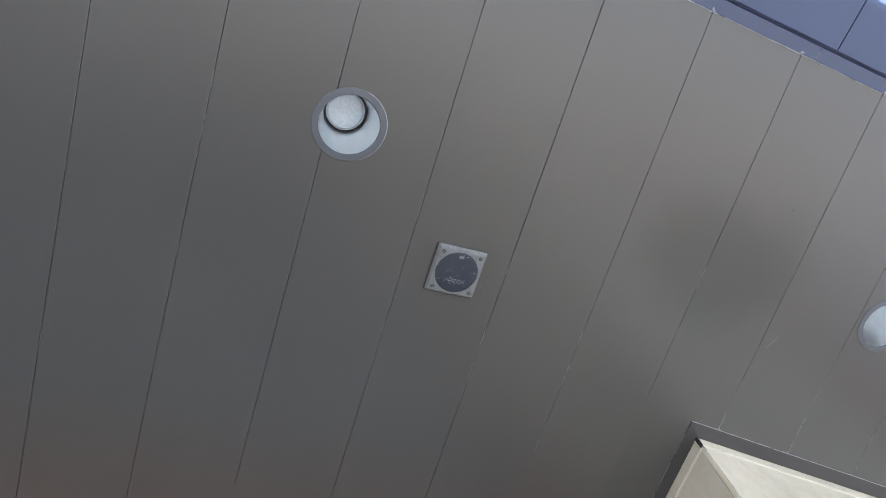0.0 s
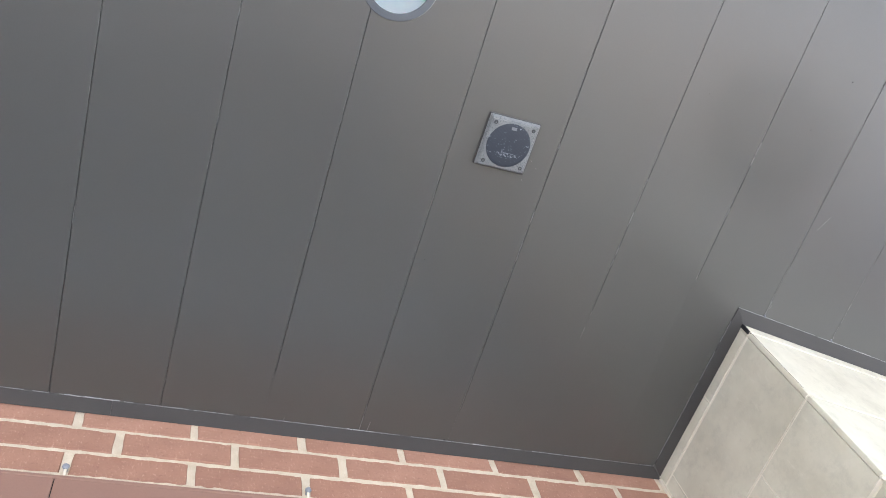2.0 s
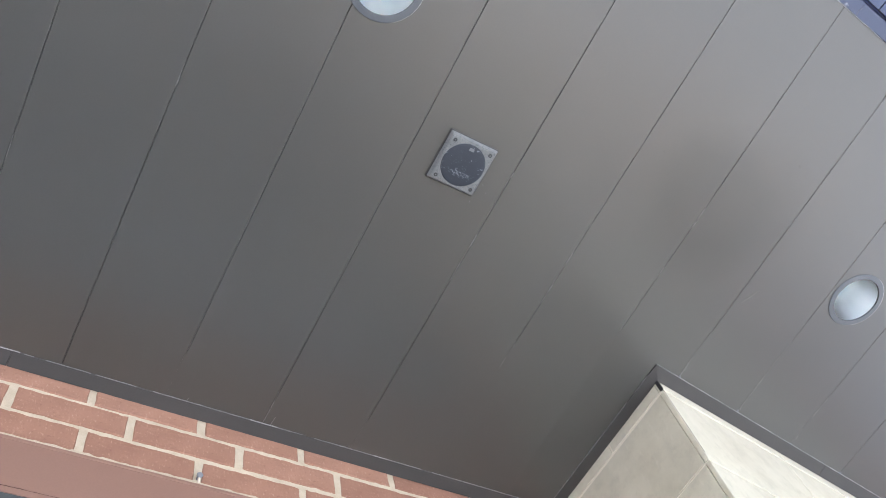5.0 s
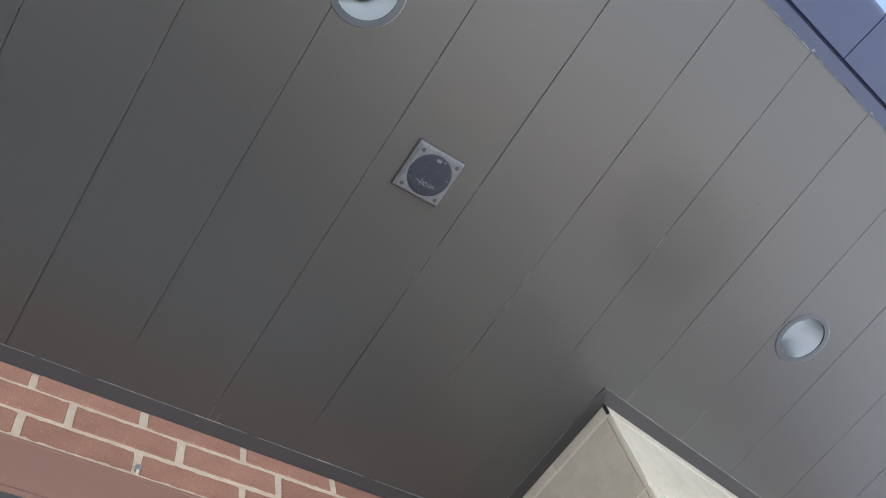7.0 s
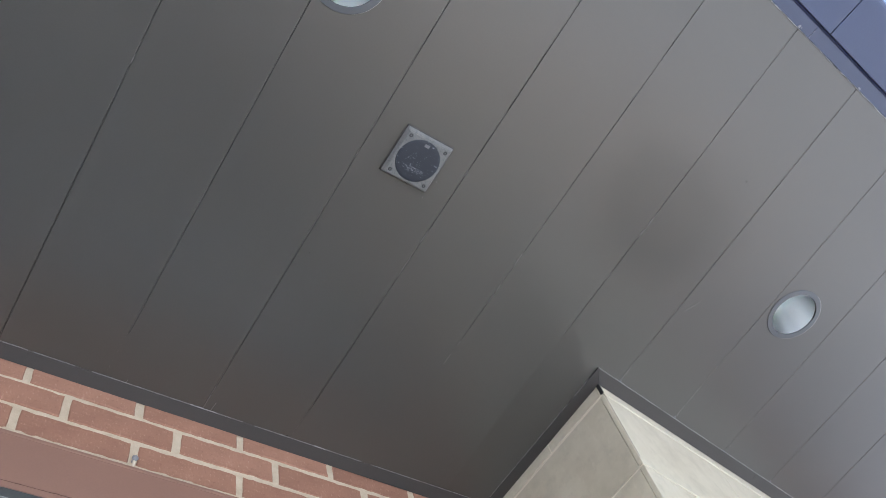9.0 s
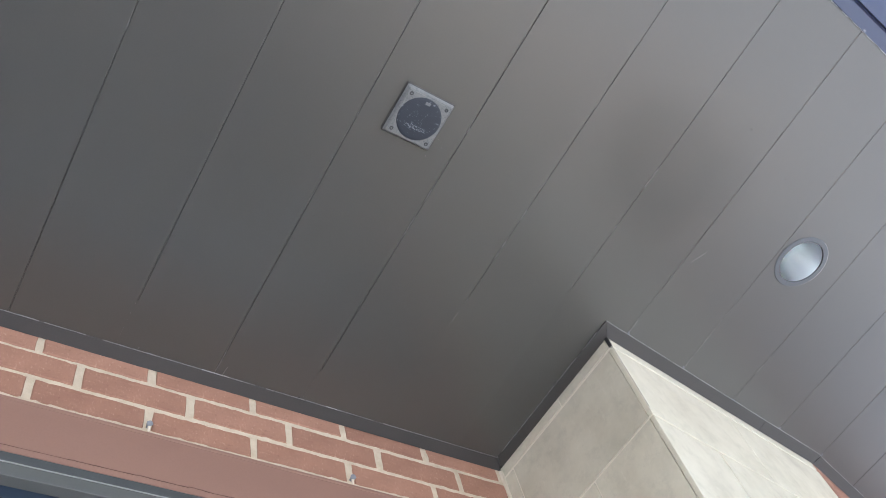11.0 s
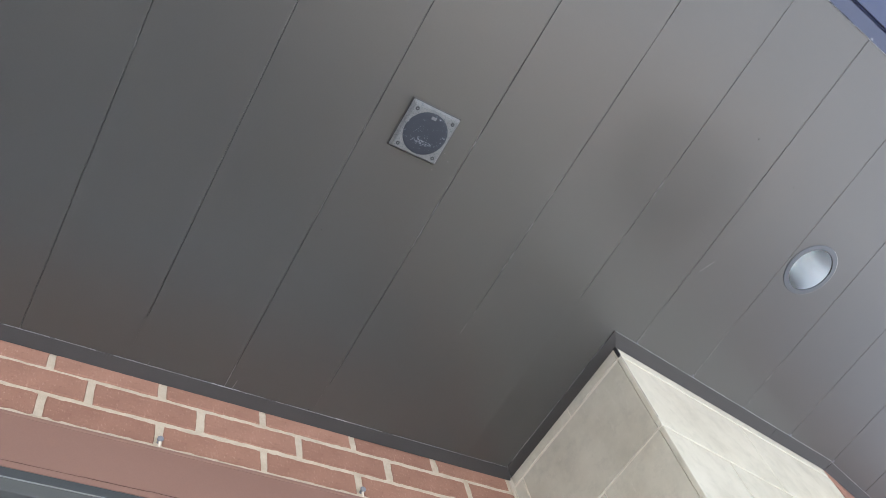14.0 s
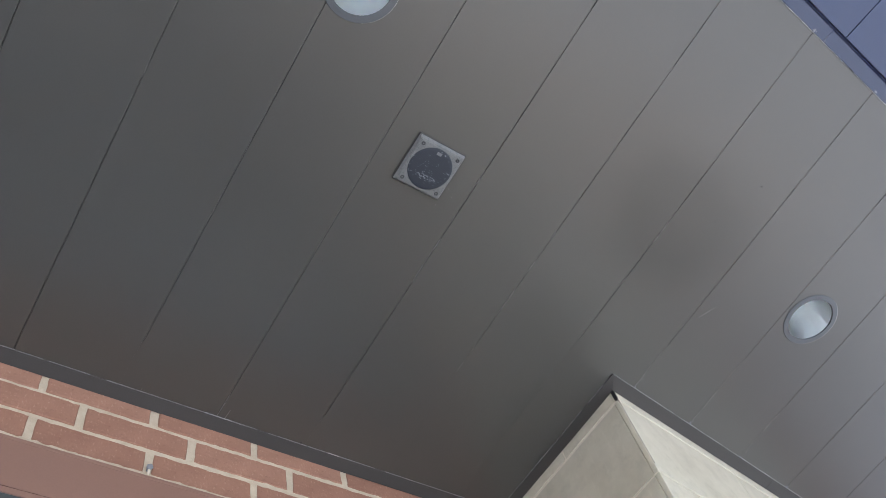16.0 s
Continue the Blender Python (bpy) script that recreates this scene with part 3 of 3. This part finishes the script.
def pillar():
    root = empty("pillar", Matrix.Identity(4), label="pillar clad in grey-beige stone tiles", category="pillar", kind="structure")
    ROW1, ROW2 = TOP - 0.288, TOP - 0.538     # feet of the first and second full rows
    STRIP = TOP - 0.0375                      # foot of the narrow strip under the soffit
    BACK = 0.011                              # the courses further down are set back

    def set_out(bm, m):
        for v in bm.verts:
            v.co = m @ v.co
        return bm

    def ring(bm, z, back):
        e = 0.003 + back
        foot = [pil_m @ Vector((e, e, z)), pil_m @ Vector((PIL_W - 0.004, e, z)), pil_m @ Vector((PIL_W - 0.004, 0.45, z)), flip @ Vector((side_len + 0.1, e, z))]
        return [bm.verts.new(p) for p in foot]

    bm = bmesh.new()
    rings = [ring(bm, z, k) for z, k in ((0, BACK), (ROW2 + 0.001, BACK), (ROW2 + 0.0011, 0), (ROW1, 0), (STRIP, 0), (TOP + 0.1, 0))]
    bm.faces.new(rings[0])
    bm.faces.new(rings[-1])
    for lo, hi in zip(rings, rings[1:]):
        for i in range(4):
            j = (i + 1) % 4
            bm.faces.new((lo[i], lo[j], hi[j], hi[i]))
    part("core", bm, M_GROUT, root, "pale grout between the tiles")
    G = 0.0035
    rows = [(STRIP, TOP - 0.001), (ROW1, STRIP), (ROW2, ROW1)]
    z = ROW2
    while z > 0.02:
        rows.append((max(0, z - 0.249), z))
        z -= 0.249
    rnd = random.Random(3)

    def clad(m, width, starts, first):
        for r, (z0, z1) in enumerate(rows):
            xs = [0.0]
            x = starts[r] if r < len(starts) else starts[1 + r % 2]
            while x < width - 0.02:
                xs.append(x)
                x += 0.48
            xs.append(width)
            back = BACK if r > 2 else 0.0
            for a, b in zip(xs, xs[1:]):
                bm = bmesh.new()
                y = back + rnd.uniform(0, 0.0010)
                box(bm, a + (G * 0.6 if a else first + back), b - G * 0.6, y, y + 0.012, z0 + G * (0.6 if r else 1.0), z1 - (0.002, 0.0046, G * 0.7)[min(r, 2)])
                bevelled(bm, 0.0012)
                part("tile", set_out(bm, m), M_TILE, root)

    # the ends of the front tiles show as a narrow strip beside the side tiles
    clad(pil_m, PIL_W, [0.49, 0.497, 0.25], 0.0)
    clad(flip, side_len, [0.219, 0.447, 0.226], 0.0145)
    # ragged dark split along the corner, widest in the first full row
    bm = bmesh.new()
    z = ROW1
    while z < STRIP - 0.004:
        h = rnd.uniform(0.010, 0.035)
        w = rnd.uniform(0.0003, 0.0009)
        if z > ROW1 + 0.004:
            x = rnd.uniform(0.0014, 0.0018)
            box(bm, x, x + w, -0.0003, 0.004, z, min(z + h, STRIP - 0.002))
        z += h
    part("open_seam", set_out(bm, pil_m), M_SPLIT, root, "thin dark split along the corner")
    bm = bmesh.new()
    vs = box(bm, -0.0022, 0.0040, -0.0012, 0.008, STRIP + 0.001, TOP - 0.001)
    for v in vs:
        if v.co.z < TOP - 0.01:
            v.co.x = 0.0004 + 0.5 * v.co.x
    part("corner_gap", set_out(bm, pil_m), M_DARK, root, "open dark slot at the head of the corner")
    # crumbling filler in the corner where the lower courses step back
    bm = bmesh.new()
    for k in range(7):
        q = rnd.uniform(0.002, 0.005)
        lathe(bm, [(0, -q), (q * 0.8, -q * 0.5), (q, 0), (q * 0.7, q * 0.5), (0, q * 0.8)], 7, pose(0.004 + rnd.uniform(-0.001, 0.010), 0.004 + rnd.uniform(-0.001, 0.010), ROW2 + rnd.uniform(-0.003, 0.002)))
    part("corner_filler", set_out(bm, pil_m), M_GROUT, root, "crumbled filler at a tile corner")
    return root


pillar()
sealant_v = bmesh.new()
rnd = random.Random(5)
z = 0.0
while z < TOP - 0.02:
    h = rnd.uniform(0.02, 0.06)
    w = rnd.uniform(0.002, 0.0038)
    box(sealant_v, 0.968 - w, 0.973, -w, 0.004, z, min(TOP - 0.013, z + h))
    z += h
tagged(part("sealant_joint", sealant_v, M_SEALW), "cream sealant bead between brick wall and pillar", "sealant", kind="stuff")

# ---------------------------------------------------------------- downlights


def downlight(x, y):
    root = empty("downlight", pose(x, y, TOP), label="unlit round recessed downlight with bright metal reflector and grey rim", category="downlight", group="downlights in the soffit")
    bm = bmesh.new()
    lathe(bm, [(0.0600, 0.002), (0.0600, -0.0020), (0.0608, -0.0026), (0.0728, -0.0020), (0.0738, -0.0010), (0.0738, 0.0), (0.0600, 0.002)], 96)
    rim = part("rim", bm, M_RIM, root, "grey painted rim")
    # Pale arc along one side of the rim's outer edge.
    bm = bmesh.new()
    last = None
    for i in range(41):
        a = radians(-75 + 3.4 * i)
        w = 0.0008 * math.sin(math.pi * (i + 1) / 42) + 0.0001
        ring = [bm.verts.new((q * math.cos(a), q * math.sin(a), z)) for q, z in ((0.0737, -0.0012), (0.0738 + w, -0.0010), (0.0738 + w, 0.0))]
        if last:
            for k in range(2):
                bm.faces.new((last[k], last[k + 1], ring[k + 1], ring[k]))
        last = ring
    part("rim_edge", bm, M_SEALE, rim, "thin pale arc along one side of the rim")
    bm = bmesh.new()
    last = None
    for i in range(31):
        a = radians(-82 + 2.4 * i)
        w = 0.0013 * math.sin(math.pi * (i + 1) / 32) + 0.0001
        ring = [bm.verts.new((q * math.cos(a), q * math.sin(a), z)) for q, z in ((0.0602, -0.0026), (0.0602 - w, -0.0024), (0.0602 - w, 0.001))]
        if last:
            for k in range(2):
                bm.faces.new((last[k], last[k + 1], ring[k + 1], ring[k]))
        last = ring
    part("rim_gap", bm, M_GASKET, rim, "dark gap inside the rim")
    bm = bmesh.new()
    lathe(bm, [(0.0603, 0.0), (0.0585, 0.012), (0.0545, 0.04), (0.0495, 0.07), (0.0435, 0.103), (0.0435, 0.105), (0.058, 0.05), (0.0618, 0.002), (0.0603, 0.0)])
    part("reflector", bm, M_REFLECTOR, root, "bright satin metal cone", True)
    bm = bmesh.new()
    lathe(bm, [(0.0432, 0.1005), (0.0414, 0.1005), (0.0408, 0.104), (0.0408, 0.116), (0.0432, 0.116), (0.0432, 0.1005)])
    part("gasket", bm, M_GASKET, root, "black ring", True)
    bm = bmesh.new()
    lathe(bm, [(0.0402, 0.112), (0.0402, 0.1025), (0.0392, 0.1), (0.0384, 0.0992), (0.0374, 0.1000), (0.0368, 0.1020), (0.0368, 0.106)])
    part("lens_ring", bm, M_LENSR, root, "pale beaded ring of the lens", True)
    bm = bmesh.new()
    lathe(bm, [(0.0369, 0.106), (0.0364, 0.1030), (0.0340, 0.1010), (0.0280, 0.0995), (0.0210, 0.0990), (0.0150, 0.0978), (0, 0.0968)])
    part("lens", bm, M_LENS, root, "frosted glass lens", True)
    bm = bmesh.new()
    lathe(bm, [(0.0619, 0.003), (0.0622, 0.13), (0, 0.13)])
    part("housing", bm, M_DARK, root, "dark can", True)
    return root


for x, y in LAMPS:
    downlight(x, y)

# ---------------------------------------------------------------- loudspeaker


def loudspeaker():
    root = empty("loudspeaker", pose(0.2375, -0.7928, TOP, 0, 0, 0.3), label="small square grey loudspeaker plate with round dark grille", category="loudspeaker")
    S = 0.0565
    bm = bmesh.new()
    box(bm, -S, S, -S, S, -0.004, -0.0001)
    bevelled(bm, 0.001)
    part("base_plate", bm, M_TRIM, root, "darker grey base")
    bm = bmesh.new()
    lo = [bm.verts.new((sx * 0.0500, sy * 0.0500, -0.0135)) for sx, sy in ((-1, -1), (1, -1), (1, 1), (-1, 1))]
    hi = [bm.verts.new((sx * 0.0560, sy * 0.0560, -0.0041)) for sx, sy in ((-1, -1), (1, -1), (1, 1), (-1, 1))]
    for i in range(4):
        j = (i + 1) % 4
        bm.faces.new((lo[i], lo[j], hi[j], hi[i]))
    bm.faces.new(hi)
    bm.faces.new(lo)
    bevelled(bm, 0.0015, 2)
    cover = part("cover", bm, M_PLATE, root, "pale grey square cover with chamfered edges")
    bm = bmesh.new()
    lathe(bm, [(0, -0.0148), (0.039, -0.0146), (0.0455, -0.0142), (0.0468, -0.0136), (0.0468, -0.013), (0, -0.013)], 56)
    grille = part("grille", bm, M_GRILLE, root, "dark blue-grey round grille with pale scuffs", True)
    for sx in (-1, 1):
        for sy in (-1, 1):
            bm = bmesh.new()
            lathe(bm, [(0.0017, -0.0130), (0.0019, -0.0148), (0.0036, -0.0150), (0.0044, -0.0130)], 16, Matrix.Translation((sx * 0.0415, sy * 0.0415, 0)))
            part("screw", bm, M_SCREWD, cover, "", True)
    bm = bmesh.new()
    box(bm, -0.0055, 0.0055, -0.040, -0.0335, -0.0149, -0.0143)
    part("tag", bm, M_TAGD, grille, "small pale plate on the grille")
    rnd = random.Random(12)
    bm = bmesh.new()
    for k in range(84):
        x, y = rnd.gauss(-0.002, 0.013), 0.019 + rnd.gauss(0, 0.0032)
        w, h = rnd.uniform(0.0006, 0.0036), rnd.uniform(0.0004, 0.0010)
        box(bm, x, x + w, y, y + h, -0.01485, -0.0143)
    for k in range(34):
        x, y = rnd.uniform(-0.034, 0.034), rnd.uniform(-0.02, 0.028)
        box(bm, x, x + 0.0009, y, y + 0.0009, -0.01485, -0.0143)
    part("worn_marking", bm, M_TAG, grille, "worn pale marking")
    return root


loudspeaker()


# ---------------------------------------------------------------- small things on the wall


def wall_pin(x):
    root = empty("wall_pin", pose(x, 0, LINTEL_TOP + 0.018), label="galvanised pin with a bulged head in the mortar", category="wall pin", group="pins over the lintel")
    bm = bmesh.new()
    lathe(bm, [(0, -0.015), (0.0048, -0.0140), (0.0074, -0.0105), (0.0064, -0.0070), (0.0042, -0.005), (0.0042, 0.006)], 7, pose(0, 0, 0.002, -84, 8, 0))
    part("head", bm, M_CLIP, root, "blue-grey faceted head")
    bm = bmesh.new()
    lathe(bm, [(0, -0.017), (0.0024, -0.016), (0.0034, -0.002), (0, 0.002)], 10, pose(0, -0.008, 0.0, 18, 0, 0))
    part("tail", bm, M_SEALW, root, "pale mortar-smeared tail", True)
    return root


for k in range(-5, 2):
    wall_pin(0.001 + 0.48 * k + rnd.uniform(-0.002, 0.002))

# flecks of filler on the board joints
sealant("filler_flecks", [((joint_x(k, y), y, TOP - 0.0006), (joint_x(k, y + l), y + l, TOP - 0.0006), q) for k, y, l, q in [
    (3, -0.78, 0.04, 0.6), (4, -0.83, 0.03, 0.6), (4, -0.66, 0.12, 0.7), (5, -0.79, 0.11, 0.8), (5, -0.62, 0.25, 0.3), (6, -0.93, 0.10, 0.6),
    (6, -0.80, 0.05, 0.7), (7, -0.62, 0.1, 0.5), (8, -0.60, 0.12, 0.5), (9, -0.62, 0.14, 0.7), (3, -0.10, 0.06, 0.5), (0, -0.8, 0.5, 0.15), (1, -1.2, 0.5, 0.15)]] + [((x, y, TOP - 0.0006), (x + a, y + b, TOP - 0.0006), 1.0) for x, y, a, b in [(1.068, -0.803, -0.018, 0.037), (0.303, -0.769, 0.002, 0.002), (0.296, -0.724, 0.002, 0.002), (0.318, -0.755, 0.001, 0.002), (0.149, -0.034, 0.002, -0.026), (-0.05, -0.034, 0.001, -0.008), (1.262, -0.498, -0.004, -0.010), (1.035, -0.545, 0.002, -0.010), (1.49, -0.475, -0.003, -0.010)]],
    "pale flecks of filler along the board joints", 6, 0.0013)

bm = bmesh.new()
for x, y, q in ((0.947, -1.107, 0.0022), (0.905, -0.985, 0.0012), (0.63, -1.0, 0.0011), (1.12, -1.05, 0.0012), (0.345, -0.0345, 0.003), (0.15, -0.5, 0.0010), (0.7, -0.37, 0.0014)):
    lathe(bm, [(0, -0.0006), (q * 0.6, -0.0005), (q, 0.0004)], 9, pose(x, y, TOP))
tagged(part("grime_specks", bm, M_TRIM), "dark specks of grime on the soffit", "grime", kind="stuff")
bm = bmesh.new()
for a, b in ((-4, 0.32), (24, 0.40)):
    box(bm, -0.014 * b, 0.014 * b, -0.0012, 0.0, -0.0007, 0.0007, pose(-0.470 + 0.008 * (a > 0), -0.0042, LINTEL_TOP - 0.084, 0, a, 0))
tagged(part("paint_scrape", bm, M_SCRAPE), "small pale scrape in the lintel paint", "scrape", kind="stuff")

# thin broken pale lines, always on the left of the board joints


def arris_run(k, a, b, q):
    return (joint_x(k, a) - 0.0015, a, TOP - 0.0003), (joint_x(k, b) - 0.0015, b, TOP - 0.0003), min(0.97, q + 0.2)


sealant("pale_edges", [arris_run(k, eave_y(FIRST + k * PITCH) + 0.01, y, q) for k, y, q in [
    (-1, -0.7, 0.4), (0, -0.7, 0.45), (1, -0.6, 0.6), (3, -0.5, 0.7), (4, -0.45, 0.7), (5, -0.55, 0.8), (6, -0.58, 0.85), (7, -0.56, 0.9), (8, -0.56, 0.85), (9, -0.56, 0.8), (10, -0.5, 0.7), (11, -0.5, 0.6)]]
    + [arris_run(2, a, b, 0.8) for a, b in ((eave_y(-0.1) + 0.01, -1.108), (-0.979, -0.45))],
    "thin broken pale lines along one edge of the boards", 15, 0.0009, 0.03, M_ARRIS)

# blobs of sealant where joints meet the eave strip, and a smear across the strip's joint
rr = random.Random(41)
bm = bmesh.new()
for k in range(4, 10):
    x = joint_x(k, eave_y(FIRST + k * PITCH))
    for j in range(4):
        q = rr.uniform(0.0014, 0.0034)
        lathe(bm, [(0, -0.0044), (q * 0.5, -0.0042), (q, -0.0030)], 8, pose(x + rr.uniform(-0.004, 0.004), eave_y(x) - rr.uniform(0.0, 0.006), TOP))
for k in range(7, 12):
    x = joint_x(k, -0.5)
    y = PIL.y + math.tan(PIL_A) * (x - PIL.x) - 0.0385
    for j in range(3):
        q = rr.uniform(0.0010, 0.0026)
        lathe(bm, [(0, -0.0040), (q * 0.5, -0.0036), (q, -0.0002)], 8, pose(x + rr.uniform(-0.003, 0.003), y - rr.uniform(-0.002, 0.004), TOP))
for j in range(9):
    q = rr.uniform(0.0006, 0.0014)
    lathe(bm, [(0, -0.0038), (q * 0.6, -0.0037), (q, -0.0028)], 7, eave_m @ pose(0.0300 + 0.0012 * math.sin(j), -0.0022 * j, 0))
tagged(part("sealant_blobs", bm, M_SMEAR), "pale smears of sealant at the ends of the joints", "sealant", kind="stuff")

# paint-filled stretches of the board joints
bm = bmesh.new()
for k, y in ((2, -0.16), (4, -0.13), (5, -0.45), (6, -0.58), (7, -0.66), (8, -0.72), (9, -0.64)):
    for v in box(bm, -0.0022, 0.0022, y, -0.031, TOP - 0.0001, TOP + 0.002):
        v.co.x += joint_x(k, v.co.y)
tagged(part("joint_filler", bm, M_SOFFIT), "grey paint filling stretches of the board joints", "filler", kind="stuff")

# ---------------------------------------------------------------- bricks, last
rnd = random.Random(21)
lay(wall_north, Matrix.Identity(4), [
    (BED1 + BED / 2, 0.0, B_TOP), (BED1 - COURSE + BED / 2, 0.09, B_FULL), (BED1 - 2 * COURSE + BED / 2, 0.0, B_FULL)], X0, 0.967, rnd)
lay(wall_east, ret_m, [(BED1 + BED / 2, 0.10, B_TOP)] + [(BED1 - k * COURSE + BED / 2, 0.10 if k % 2 == 0 else 0.0, B_FULL) for k in range(1, 9)], 0.004, 2.5, rnd)


def lower_bricks(parent, m, spans, z_top, name):
    """The plain courses further down, joined into one part."""
    rr = random.Random(31)
    bm = bmesh.new()
    k = 0
    z = z_top
    while z - COURSE > 0.0:
        off = 0.09 if k % 2 else 0.0
        for x0, x1 in spans:
            i = math.floor((x0 - off) / LEN)
            while off + i * LEN < x1:
                lo, hi = max(x0, off + i * LEN + PERP / 2), min(x1, off + (i + 1) * LEN - PERP / 2)
                if hi - lo > 0.02:
                    d = rr.uniform(-0.001, 0.001)
                    box(bm, lo, hi, d, 0.05, z - COURSE + BED, z, m)
                i += 1
        z -= COURSE
        k += 1
    ob = part(name, bm, M_BRICK, parent)
    return tagged(ob, kind="stuff")


lower_bricks(wall_north, Matrix.Identity(4), [(X0, WIN[0] - 0.25), (WIN[1] + 0.25, 0.967)], BED1 - 2 * COURSE - BED / 2, "lower_brickwork")
lower_bricks(wall_east, ret_m, [(0.004, 2.5)], BED1 - 8 * COURSE - BED / 2, "lower_brickwork")
